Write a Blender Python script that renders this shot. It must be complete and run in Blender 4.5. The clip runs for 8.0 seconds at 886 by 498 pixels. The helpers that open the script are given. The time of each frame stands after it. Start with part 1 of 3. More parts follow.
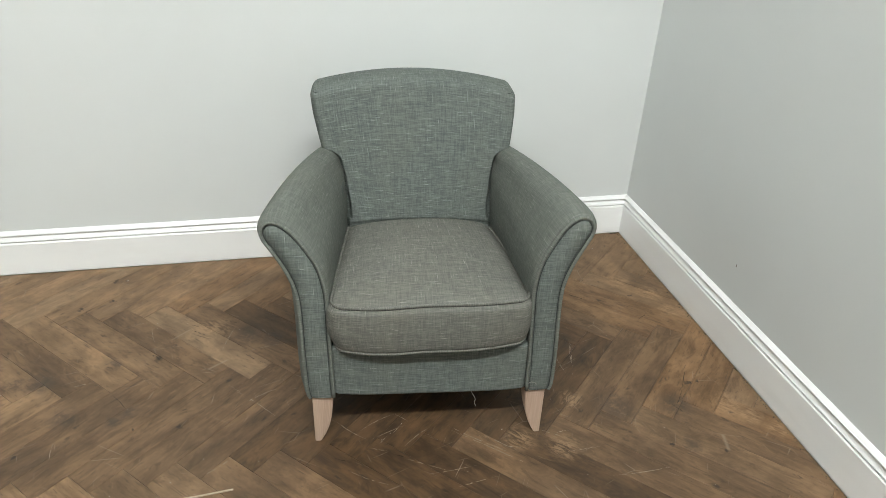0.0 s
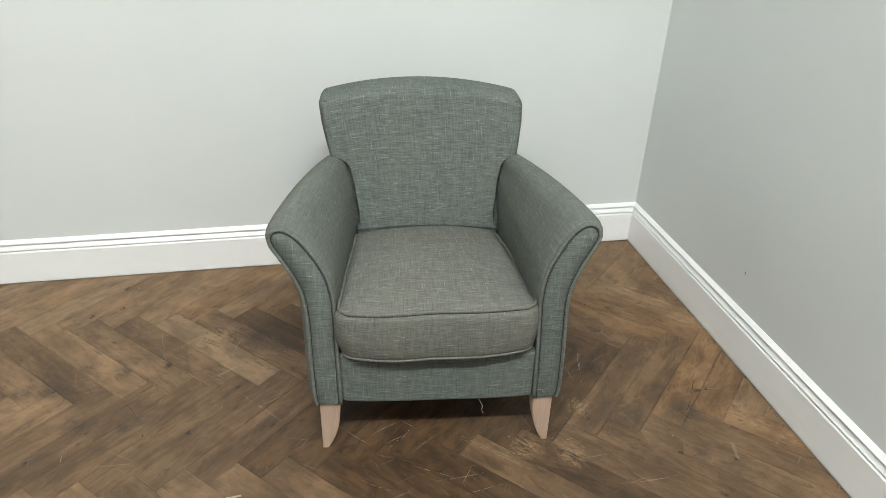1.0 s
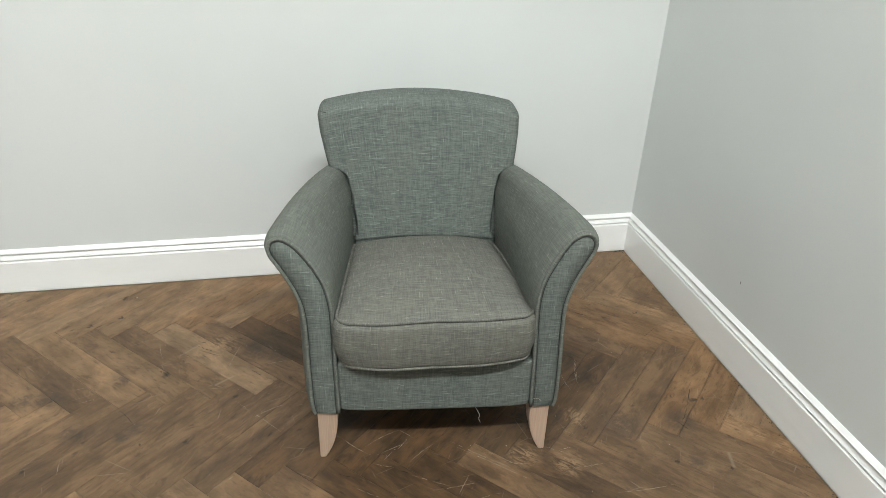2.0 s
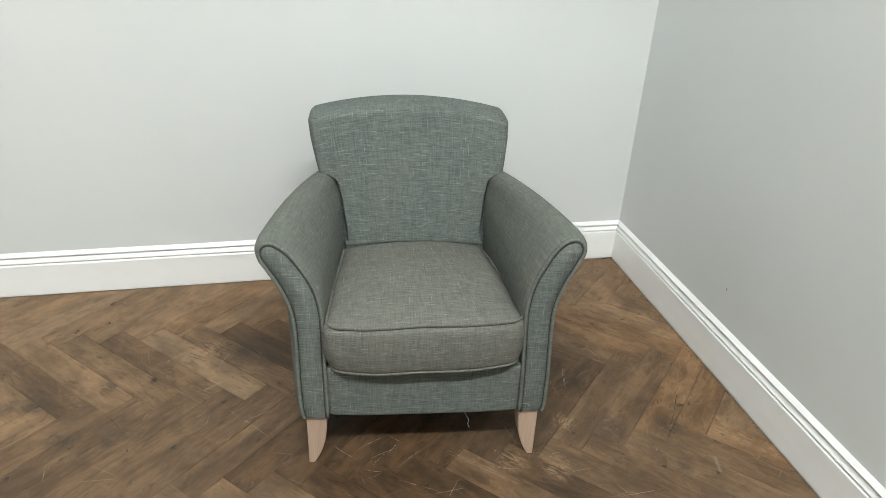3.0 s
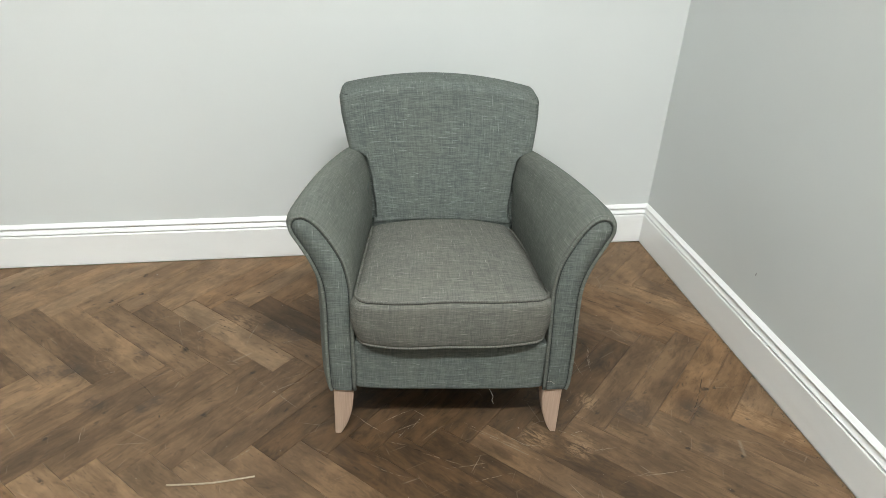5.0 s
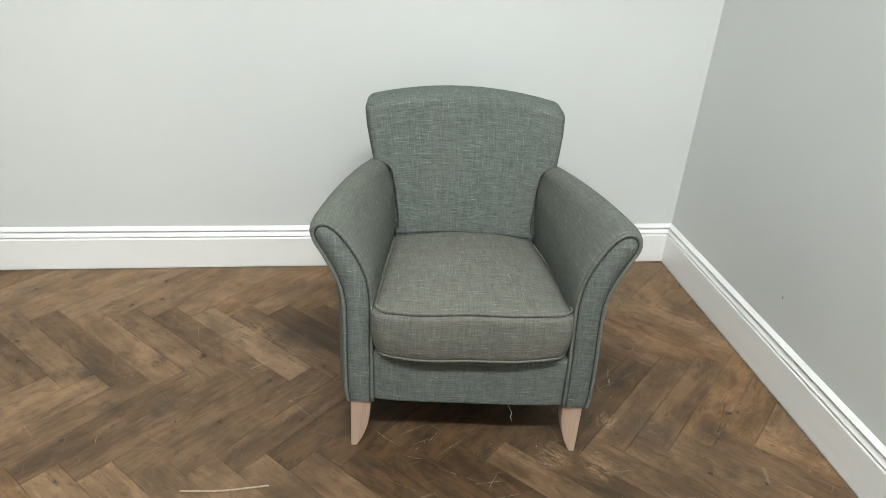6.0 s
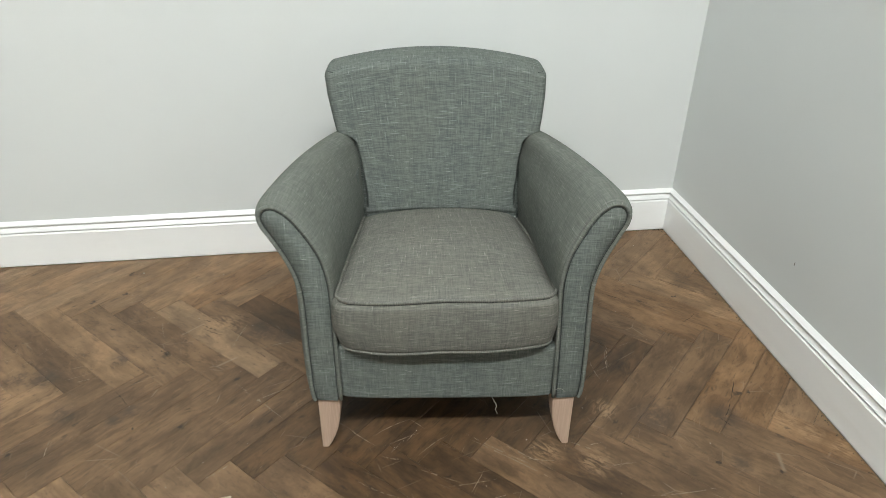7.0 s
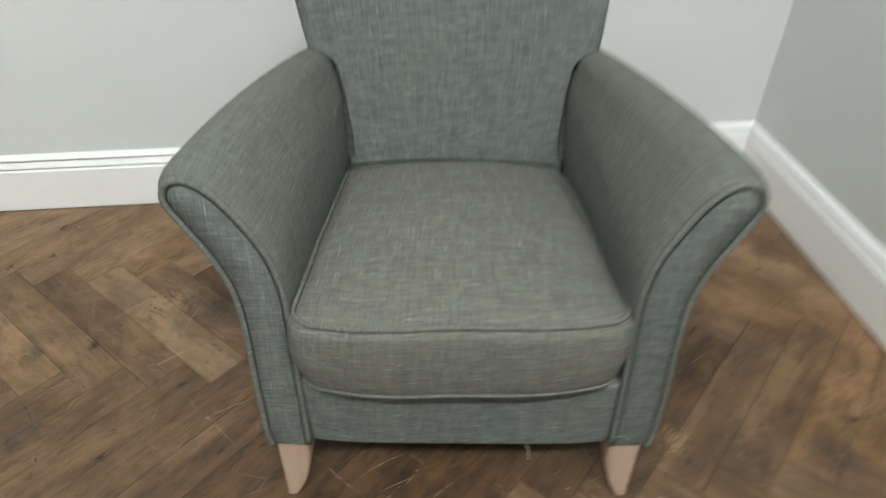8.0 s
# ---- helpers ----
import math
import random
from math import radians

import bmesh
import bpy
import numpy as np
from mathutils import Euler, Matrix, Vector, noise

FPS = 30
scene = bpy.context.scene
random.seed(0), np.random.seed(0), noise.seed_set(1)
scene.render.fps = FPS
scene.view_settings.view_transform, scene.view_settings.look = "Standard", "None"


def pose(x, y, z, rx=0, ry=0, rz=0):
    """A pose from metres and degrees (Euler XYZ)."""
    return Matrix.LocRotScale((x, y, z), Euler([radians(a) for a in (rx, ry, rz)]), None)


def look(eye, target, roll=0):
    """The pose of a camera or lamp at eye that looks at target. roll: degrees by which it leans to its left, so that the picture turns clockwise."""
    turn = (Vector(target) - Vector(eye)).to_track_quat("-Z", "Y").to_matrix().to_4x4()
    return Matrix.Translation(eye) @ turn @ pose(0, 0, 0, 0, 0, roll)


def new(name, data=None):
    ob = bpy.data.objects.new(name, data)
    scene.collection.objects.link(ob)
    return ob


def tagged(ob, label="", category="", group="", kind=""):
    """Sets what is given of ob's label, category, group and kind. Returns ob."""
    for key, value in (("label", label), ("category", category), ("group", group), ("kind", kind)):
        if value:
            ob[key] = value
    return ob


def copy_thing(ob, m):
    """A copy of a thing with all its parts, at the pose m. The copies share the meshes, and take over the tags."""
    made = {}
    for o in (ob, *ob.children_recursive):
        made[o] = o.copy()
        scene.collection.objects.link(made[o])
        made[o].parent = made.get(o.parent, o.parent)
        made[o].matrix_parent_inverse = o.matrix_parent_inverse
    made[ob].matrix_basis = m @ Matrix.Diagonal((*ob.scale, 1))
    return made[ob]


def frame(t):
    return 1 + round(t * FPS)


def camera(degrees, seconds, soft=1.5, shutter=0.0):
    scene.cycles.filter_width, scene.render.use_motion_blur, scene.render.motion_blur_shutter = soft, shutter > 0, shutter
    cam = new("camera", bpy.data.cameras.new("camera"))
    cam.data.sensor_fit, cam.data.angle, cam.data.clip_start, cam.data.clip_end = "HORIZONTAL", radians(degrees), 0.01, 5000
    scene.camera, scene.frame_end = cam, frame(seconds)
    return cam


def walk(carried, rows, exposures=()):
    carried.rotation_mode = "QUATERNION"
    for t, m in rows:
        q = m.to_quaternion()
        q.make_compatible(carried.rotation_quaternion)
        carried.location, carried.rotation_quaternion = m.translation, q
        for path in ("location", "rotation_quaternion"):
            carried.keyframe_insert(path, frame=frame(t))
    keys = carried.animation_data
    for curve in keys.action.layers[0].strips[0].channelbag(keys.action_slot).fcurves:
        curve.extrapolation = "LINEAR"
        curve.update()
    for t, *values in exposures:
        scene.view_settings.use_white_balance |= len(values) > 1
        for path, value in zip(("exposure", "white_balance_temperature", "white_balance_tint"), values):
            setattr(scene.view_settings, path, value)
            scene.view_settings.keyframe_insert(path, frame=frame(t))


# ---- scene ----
cam = camera(67.2, 8.0, soft=0.6, shutter=0.4)
PATH = [
    (0, (-1.262, -2.287, 1.355), (-0.894, -0.602, 0.341), 2.2),
    (0.5, (-1.256, -2.289, 1.357), (-0.893, -0.592, 0.363), 2.2),
    (1, (-1.254, -2.296, 1.356), (-0.916, -0.593, 0.363), 1.6),
    (2.5, (-1.261, -2.316, 1.358), (-0.899, -0.592, 0.412), 2.1),
    (3, (-1.263, -2.321, 1.357), (-0.879, -0.599, 0.417), 2.5),
    (3.5, (-1.263, -2.316, 1.356), (-0.858, -0.601, 0.41), 3.0),
    (4, (-1.264, -2.326, 1.348), (-0.883, -0.628, 0.362), 2.3),
    (5.5, (-1.288, -2.337, 1.338), (-1.005, -0.613, 0.364), 3.4),
    (6, (-1.292, -2.33, 1.324), (-1.026, -0.584, 0.384), 3.5),
    (6.2, (-1.288, -2.314, 1.318), (-0.982, -0.564, 0.398), 4.4),
    (6.5, (-1.24, -2.277, 1.3), (-0.903, -0.53, 0.387), 2.0),
    (6.8, (-1.199, -2.23, 1.268), (-0.962, -0.488, 0.316), 0.8),
    (7, (-1.174, -2.182, 1.253), (-0.94, -0.471, 0.245), 0.5),
    (7.2, (-1.161, -2.111, 1.237), (-0.914, -0.402, 0.228), 0.5),
    (7.5, (-1.148, -1.953, 1.207), (-0.850, -0.257, 0.190), 1.7),
    (7.6, (-1.143, -1.882, 1.189), (-0.783, -0.193, 0.179), 4.0),
    (7.7, (-1.134, -1.842, 1.176), (-0.771, -0.183, 0.119), 5.5),
    (7.8, (-1.130, -1.778, 1.171), (-0.803, -0.172, 0.028), 6.0),
    (7.9, (-1.12, -1.735, 1.141), (-0.866, -0.142, -0.04), 4.0),
    (8, (-1.106, -1.679, 1.094), (-0.932, -0.113, -0.142), 0.5),
]
walk(cam, [(t, look(eye, target, roll)) for t, eye, target, roll in PATH], [(0, 0.0), (7.3, 0.0), (8, -0.13)])

# ---- world and light ----
ROOM_W, ROOM_D, ROOM_H = 7.5, 10.0, 4.2   # the room reaches from the corner at the origin towards -x and -y
BACK = 0.014                              # wall faces stand this far behind the skirting faces

# the room is closed: only the lamps light it
world = bpy.data.worlds.new("outside")
scene.world = world
world.use_nodes = True
world.node_tree.nodes["Background"].inputs["Strength"].default_value = 0.05
scene.view_settings.exposure = 0.0

BATTEN_STRENGTH = 224.0

# ---- materials ----


def material(name):
    m = bpy.data.materials.new(name)
    m.use_nodes = True
    nt = m.node_tree
    return m, nt, nt.nodes["Principled BSDF"]


def math_node(nt, op, a, b=0.5, clamp=False):
    n = nt.nodes.new("ShaderNodeMath")
    n.operation, n.use_clamp = op, clamp
    for k, v in enumerate((a, b)):
        if isinstance(v, (int, float)):
            n.inputs[k].default_value = v
        else:
            nt.links.new(v, n.inputs[k])
    return n.outputs[0]


def mix(nt, factor, a, b, blend="MIX"):
    n = nt.nodes.new("ShaderNodeMix")
    n.data_type, n.blend_type = "RGBA", blend
    for k, v in ((0, factor), (6, a), (7, b)):
        if isinstance(v, (int, float)):
            n.inputs[k].default_value = v
        elif isinstance(v, tuple):
            n.inputs[k].default_value = (*v, 1)
        else:
            nt.links.new(v, n.inputs[k])
    return n.outputs[2]


def step(nt, value, low, high, a=0.0, b=1.0):
    n = nt.nodes.new("ShaderNodeMapRange")
    n.interpolation_type = "SMOOTHSTEP"
    nt.links.new(value, n.inputs[0])
    for k, v in enumerate((low, high, a, b)):
        n.inputs[k + 1].default_value = v
    return n.outputs[0]


def scaled(nt, vector, sx, sy, sz, shift=None):
    n = nt.nodes.new("ShaderNodeMapping")
    nt.links.new(vector, n.inputs["Vector"])
    n.inputs["Scale"].default_value = (sx, sy, sz)
    if shift is not None:
        nt.links.new(shift, n.inputs["Location"])
    return n.outputs[0]


def noise_tex(nt, vector, scale=1.0, detail=4.0, rough=0.55, warp=0.0):
    n = nt.nodes.new("ShaderNodeTexNoise")
    nt.links.new(vector, n.inputs["Vector"])
    n.inputs["Scale"].default_value, n.inputs["Detail"].default_value = scale, detail
    n.inputs["Roughness"].default_value, n.inputs["Distortion"].default_value = rough, warp
    return n.outputs[0]


def bump(nt, bsdf, height, strength, distance):
    n = nt.nodes.new("ShaderNodeBump")
    n.inputs["Strength"].default_value, n.inputs["Distance"].default_value = strength, distance
    nt.links.new(height, n.inputs["Height"])
    nt.links.new(n.outputs[0], bsdf.inputs["Normal"])


def coords(nt, which):
    return nt.nodes.new("ShaderNodeTexCoord").outputs[which]


def fabric_material(name, dye, calm=0.0):
    """Slubby linen, its threads multiplied by a dye; UV in metres, u across and v along the warp."""
    m, nt, bsdf = material(name)
    uv = coords(nt, "UV")
    split = nt.nodes.new("ShaderNodeSeparateXYZ")
    nt.links.new(uv, split.inputs[0])
    across, along = split.outputs[0], split.outputs[1]

    def threads(run, side, pitch, slow, seed):
        """A value that runs along each thread on its own: slow changes per metre, pitch threads per metre."""
        index = math_node(nt, "FLOOR", math_node(nt, "ADD", math_node(nt, "MULTIPLY", side, pitch), seed), 0)
        white = nt.nodes.new("ShaderNodeTexWhiteNoise")
        white.noise_dimensions = "1D"
        nt.links.new(index, white.inputs["W"])
        at = nt.nodes.new("ShaderNodeCombineXYZ")
        nt.links.new(math_node(nt, "ADD", math_node(nt, "MULTIPLY", run, slow), math_node(nt, "MULTIPLY", white.outputs["Value"], 91.0)), at.inputs[0])
        nt.links.new(math_node(nt, "MULTIPLY", white.outputs["Value"], 53.0), at.inputs[1])
        return noise_tex(nt, at.outputs[0], 1.0, 2, 0.6)

    weft = threads(across, along, 640, 26, 0.3)
    warp = threads(along, across, 640, 22, 0.7)
    thick_h = threads(across, along, 430, 15, 11.0)
    thick_v = threads(along, across, 390, 13, 17.0)
    slub_h = threads(across, along, 520, 17, 23.0)
    slub_v = threads(along, across, 460, 19, 29.0)
    broad = noise_tex(nt, uv, 5.0, 4, 0.6)
    weave = math_node(nt, "ADD", math_node(nt, "MULTIPLY", weft, 0.58), math_node(nt, "MULTIPLY", warp, 0.42))
    base = mix(nt, step(nt, weave, 0.36, 0.64), (0.082, 0.094, 0.092), (0.166, 0.181, 0.172))
    tone = math_node(nt, "ADD", math_node(nt, "MULTIPLY", thick_h, 0.56), math_node(nt, "MULTIPLY", thick_v, 0.44))
    base = mix(nt, step(nt, tone, 0.36, 0.50, 0.45, 0.0), base, (0.052, 0.063, 0.062))
    lights = math_node(nt, "MAXIMUM", step(nt, slub_h, 0.60, 0.70), step(nt, slub_v, 0.635, 0.73))
    patch = step(nt, broad, 0.32, 0.60, 0.15, 0.50)
    base = mix(nt, math_node(nt, "MULTIPLY", lights, patch), base, (0.30, 0.335, 0.325))
    fine_lights = math_node(nt, "MAXIMUM", step(nt, weft, 0.68, 0.76), step(nt, warp, 0.69, 0.77))
    base = mix(nt, math_node(nt, "MULTIPLY", fine_lights, 0.45), base, (0.40, 0.43, 0.41))
    base = mix(nt, step(nt, broad, 0.40, 0.72, 0.0, 0.16), base, (0.165, 0.165, 0.135))
    base = mix(nt, calm, base, (0.126, 0.139, 0.132))
    base = mix(nt, 1.0, base, dye, "MULTIPLY")
    nt.links.new(base, bsdf.inputs["Base Color"])
    bsdf.inputs["Roughness"].default_value = 0.95
    bsdf.inputs["Specular IOR Level"].default_value = 0.06
    height = math_node(nt, "ADD", math_node(nt, "ADD", weft, warp), math_node(nt, "MULTIPLY", lights, 0.6))
    bump(nt, bsdf, height, 0.4, 0.0008)
    return m


def wall_material():
    m, nt, bsdf = material("off_white_wall_paint")
    p = coords(nt, "Object")
    broad = noise_tex(nt, p, 1.3, 3, 0.5)
    nt.links.new(mix(nt, step(nt, broad, 0.3, 0.7), (0.675, 0.697, 0.688), (0.705, 0.727, 0.718)), bsdf.inputs["Base Color"])
    bsdf.inputs["Roughness"].default_value = 0.62
    bsdf.inputs["Specular IOR Level"].default_value = 0.3
    bump(nt, bsdf, noise_tex(nt, p, 260, 3, 0.6), 0.12, 0.001)
    return m


def white_paint():
    m, nt, bsdf = material("white_satin_paint")
    p = coords(nt, "Object")
    dirt = noise_tex(nt, scaled(nt, p, 3, 3, 14), 1, 5, 0.6)
    nt.links.new(mix(nt, step(nt, dirt, 0.45, 0.8), (0.92, 0.93, 0.925), (0.88, 0.885, 0.875)), bsdf.inputs["Base Color"])
    bsdf.inputs["Roughness"].default_value = 0.38
    bump(nt, bsdf, noise_tex(nt, scaled(nt, p, 4, 4, 60), 3, 3, 0.5), 0.05, 0.001)
    return m


def plain(name, colour, rough=0.6, grain=0.1, scale=40):
    m, nt, bsdf = material(name)
    p = coords(nt, "Object")
    n = noise_tex(nt, p, scale, 4, 0.6)
    dark = tuple(c * (1 - grain) for c in colour)
    nt.links.new(mix(nt, step(nt, n, 0.3, 0.7), dark, colour), bsdf.inputs["Base Color"])
    bsdf.inputs["Roughness"].default_value = rough
    return m


def leg_material():
    m, nt, bsdf = material("pale_limed_beech")
    p = coords(nt, "Object")
    grain = noise_tex(nt, scaled(nt, p, 260, 260, 9), 1, 3, 0.6)
    broad = noise_tex(nt, scaled(nt, p, 30, 30, 4), 1, 2, 0.5)
    c = mix(nt, step(nt, grain, 0.35, 0.7), (0.415, 0.295, 0.220), (0.50, 0.362, 0.278))
    c = mix(nt, step(nt, broad, 0.4, 0.7, 0, 0.4), c, (0.50, 0.372, 0.288))
    nt.links.new(c, bsdf.inputs["Base Color"])
    bsdf.inputs["Roughness"].default_value = 0.55
    bump(nt, bsdf, grain, 0.15, 0.0006)
    return m


# knots and blackened patches of the old boards: x, y and radius
KNOTS = [(-1.764, -0.562, 0.012), (-1.782, -0.549, 0.006), (-1.982, -0.096, 0.010), (-1.969, -0.221, 0.008), (-2.060, -0.260, 0.010), (-2.353, -0.456, 0.009),
         (-2.309, -0.560, 0.010), (-1.784, -0.862, 0.006), (-1.656, -0.805, 0.006), (-1.665, -0.867, 0.009), (-1.009, -1.111, 0.006), (-0.186, -0.927, 0.012),
         (-0.158, -0.459, 0.007), (-0.353, -1.152, 0.007), (-0.221, -1.195, 0.007), (-2.062, -0.915, 0.008)]
PATCHES = [(-1.978, -0.788, 0.045), (-2.153, -0.625, 0.035), (-1.841, -0.821, 0.030), (-1.809, -0.793, 0.032), (-1.499, -0.479, 0.065), (-0.447, -0.989, 0.070),
           (-0.273, -1.007, 0.060), (-0.299, -1.159, 0.030), (-1.889, -0.574, 0.030), (-2.079, -0.630, 0.050), (-1.223, -0.833, 0.080), (-1.423, -0.516, 0.050)]

WORN = [(-0.115, -1.031, 0.050), (-0.075, -1.084, 0.040), (-0.081, -0.454, 0.055), (-0.060, -0.566, 0.045), (-0.028, -1.147, 0.035), (-0.165, -0.366, 0.050),
        (-0.570, -0.936, 0.040), (-0.763, -1.061, 0.050), (-0.651, -1.110, 0.050), (-1.620, -0.440, 0.070)]


def near_points(nt, where, points, soft):
    """A mask of one near any of the points and nought outside their radii."""
    total = None
    for x, y, r in points:
        d = nt.nodes.new("ShaderNodeVectorMath")
        d.operation = "DISTANCE"
        nt.links.new(where, d.inputs[0])
        d.inputs[1].default_value = (x, y, 0)
        one = step(nt, d.outputs["Value"], r * soft, r * 1.25, 1.0, 0.0)
        total = one if total is None else math_node(nt, "MAXIMUM", total, one)
    return total


def plank_material(name, light, dark):
    """Worn oiled oak: grain along the local x, shifted from plank to plank."""
    m, nt, bsdf = material(name)
    p = coords(nt, "Object")
    info = nt.nodes.new("ShaderNodeObjectInfo")
    isle = nt.nodes.new("ShaderNodeNewGeometry").outputs["Random Per Island"]
    rnd = math_node(nt, "FRACT", math_node(nt, "ADD", info.outputs["Random"], isle), 0)
    comb = nt.nodes.new("ShaderNodeCombineXYZ")
    for k, f in enumerate((37.0, 91.0, 53.0)):
        nt.links.new(math_node(nt, "MULTIPLY", rnd, f), comb.inputs[k])
    shift = comb.outputs[0]
    moved = scaled(nt, p, 1, 1, 1, shift)
    grain = noise_tex(nt, scaled(nt, moved, 3.5, 42, 3.5), 1, 5, 0.60, 0.9)
    fine = noise_tex(nt, scaled(nt, moved, 12, 300, 12), 1, 3, 0.6)
    cloud = noise_tex(nt, scaled(nt, moved, 5, 14, 5), 1, 5, 0.62, 0.5)
    blend = math_node(nt, "ADD", math_node(nt, "MULTIPLY", grain, 0.30), math_node(nt, "MULTIPLY", cloud, 0.70))
    c = mix(nt, step(nt, blend, 0.36, 0.64), dark, light)
    tint = step(nt, rnd, 0.0, 1.0, 0.92, 1.08)
    tn = nt.nodes.new("ShaderNodeCombineXYZ")
    for k in range(3):
        nt.links.new(tint, tn.inputs[k])
    c = mix(nt, 1.0, c, tn.outputs[0], "MULTIPLY")
    c = mix(nt, step(nt, fine, 0.42, 0.70, 0, 0.10), c, tuple(0.45 * v for v in dark))
    c = mix(nt, step(nt, cloud, 0.60, 0.80, 0, 0.35), c, tuple(0.55 * v for v in dark))
    fleck = noise_tex(nt, scaled(nt, moved, 38, 150, 38), 1, 3, 0.6)
    c = mix(nt, step(nt, fleck, 0.60, 0.68, 0, 0.42), c, (0.034, 0.025, 0.018))
    checks = noise_tex(nt, scaled(nt, moved, 11, 190, 11), 1, 2, 0.5)
    c = mix(nt, step(nt, checks, 0.66, 0.74, 0, 0.6), c, (0.035, 0.026, 0.019))
    # knots and dark stains, few and small
    vor = nt.nodes.new("ShaderNodeTexVoronoi")
    nt.links.new(scaled(nt, moved, 9, 19, 9), vor.inputs["Vector"])
    vor.inputs["Scale"].default_value = 1.0
    spot = step(nt, vor.outputs["Distance"], 0.05, 0.17, 1.0, 0.0)
    ragged = step(nt, noise_tex(nt, scaled(nt, moved, 60, 110, 60), 1, 3, 0.7), 0.42, 0.6)
    c = mix(nt, math_node(nt, "MULTIPLY", math_node(nt, "MULTIPLY", spot, ragged), 0.85), c, (0.022, 0.016, 0.012))
    # world-fixed wear: greyish scuffing and fine pale scratches
    geo = nt.nodes.new("ShaderNodeNewGeometry").outputs["Position"]
    wear = noise_tex(nt, geo, 3.2, 5, 0.65)
    c = mix(nt, step(nt, wear, 0.44, 0.70, 0, 0.40), c, tuple(0.35 * a + 0.5 * b for a, b in zip((0.165, 0.120, 0.081), light)))
    stain = noise_tex(nt, scaled(nt, moved, 9, 22, 9), 1, 8, 0.72, 0.7)
    c = mix(nt, step(nt, stain, 0.50, 0.66, 0, 0.50), c, tuple(0.45 * v for v in dark))
    c = mix(nt, step(nt, stain, 0.32, 0.47, 0.45, 0.0), c, tuple(1.22 * v for v in light))
    mottle = step(nt, noise_tex(nt, geo, 8.0, 7, 0.66, 0.5), 0.36, 0.64, 0.80, 1.10)
    grey = nt.nodes.new("ShaderNodeCombineXYZ")
    for k in range(3):
        nt.links.new(mottle, grey.inputs[k])
    c = mix(nt, 1.0, c, grey.outputs[0], "MULTIPLY")
    flat = scaled(nt, geo, 1, 1, 0)
    shaken = nt.nodes.new("ShaderNodeVectorMath")
    shaken.operation = "MULTIPLY_ADD"
    nt.links.new(noise_col(nt, geo, 70.0), shaken.inputs[0])
    shaken.inputs[1].default_value = (0.034, 0.034, 0)
    back = nt.nodes.new("ShaderNodeVectorMath")
    back.operation = "SUBTRACT"
    nt.links.new(flat, back.inputs[0])
    back.inputs[1].default_value = (0.017, 0.017, 0)
    nt.links.new(back.outputs[0], shaken.inputs[2])
    blot = math_node(nt, "MULTIPLY", near_points(nt, shaken.outputs[0], PATCHES, 0.1), step(nt, noise_tex(nt, geo, 28.0, 5, 0.7), 0.30, 0.54))
    figure = step(nt, noise_tex(nt, scaled(nt, moved, 26, 90, 26), 1, 4, 0.65, 1.2), 0.40, 0.60)
    worn = math_node(nt, "MULTIPLY", near_points(nt, shaken.outputs[0], WORN, 0.2), figure)
    c = mix(nt, math_node(nt, "MULTIPLY", worn, 0.5), c, (0.38, 0.25, 0.145))
    c = mix(nt, math_node(nt, "MULTIPLY", blot, 0.75), c, (0.040, 0.030, 0.024))
    c = mix(nt, math_node(nt, "MULTIPLY", near_points(nt, shaken.outputs[0], KNOTS, 0.4), 0.85), c, (0.020, 0.014, 0.010))
    scr = nt.nodes.new("ShaderNodeTexVoronoi")
    scr.feature = "DISTANCE_TO_EDGE"
    warped = mix(nt, 0.06, scaled(nt, geo, 5.5, 7.5, 1), noise_col(nt, geo, 4.0), "ADD")
    nt.links.new(warped, scr.inputs["Vector"])
    scr.inputs["Scale"].default_value = 1.0
    line = step(nt, scr.outputs["Distance"], 0.0, 0.010, 1.0, 0.0)
    mask = step(nt, noise_tex(nt, geo, 9.0, 2, 0.5), 0.56, 0.66)
    c = mix(nt, math_node(nt, "MULTIPLY", math_node(nt, "MULTIPLY", line, mask), 0.30), c, (0.34, 0.29, 0.23))
    for turn, sx, sy, low in ((35, 7, 260, 0.755), (118, 10, 300, 0.76), (-20, 6, 240, 0.76), (76, 12, 280, 0.765)):
        rot = nt.nodes.new("ShaderNodeMapping")
        rot.vector_type = "POINT"
        nt.links.new(geo, rot.inputs["Vector"])
        rot.inputs["Rotation"].default_value = (0, 0, radians(turn))
        fine_line = noise_tex(nt, scaled(nt, rot.outputs[0], sx, sy, 1), 1, 1, 0.4)
        c = mix(nt, step(nt, fine_line, low - 0.01, low + 0.03, 0, 0.24), c, (0.34, 0.28, 0.22))
    nt.links.new(c, bsdf.inputs["Base Color"])
    nt.links.new(step(nt, wear, 0.3, 0.75, 0.45, 0.65), bsdf.inputs["Roughness"])
    bsdf.inputs["Specular IOR Level"].default_value = 0.32
    height = math_node(nt, "ADD", math_node(nt, "MULTIPLY", grain, 0.7), math_node(nt, "MULTIPLY", fine, 0.4))
    bump(nt, bsdf, math_node(nt, "ADD", height, math_node(nt, "MULTIPLY", stain, 0.8)), 0.5, 0.0016)
    return m


def noise_col(nt, vector, scale):
    n = nt.nodes.new("ShaderNodeTexNoise")
    nt.links.new(vector, n.inputs["Vector"])
    n.inputs["Scale"].default_value = scale
    return n.outputs["Color"]


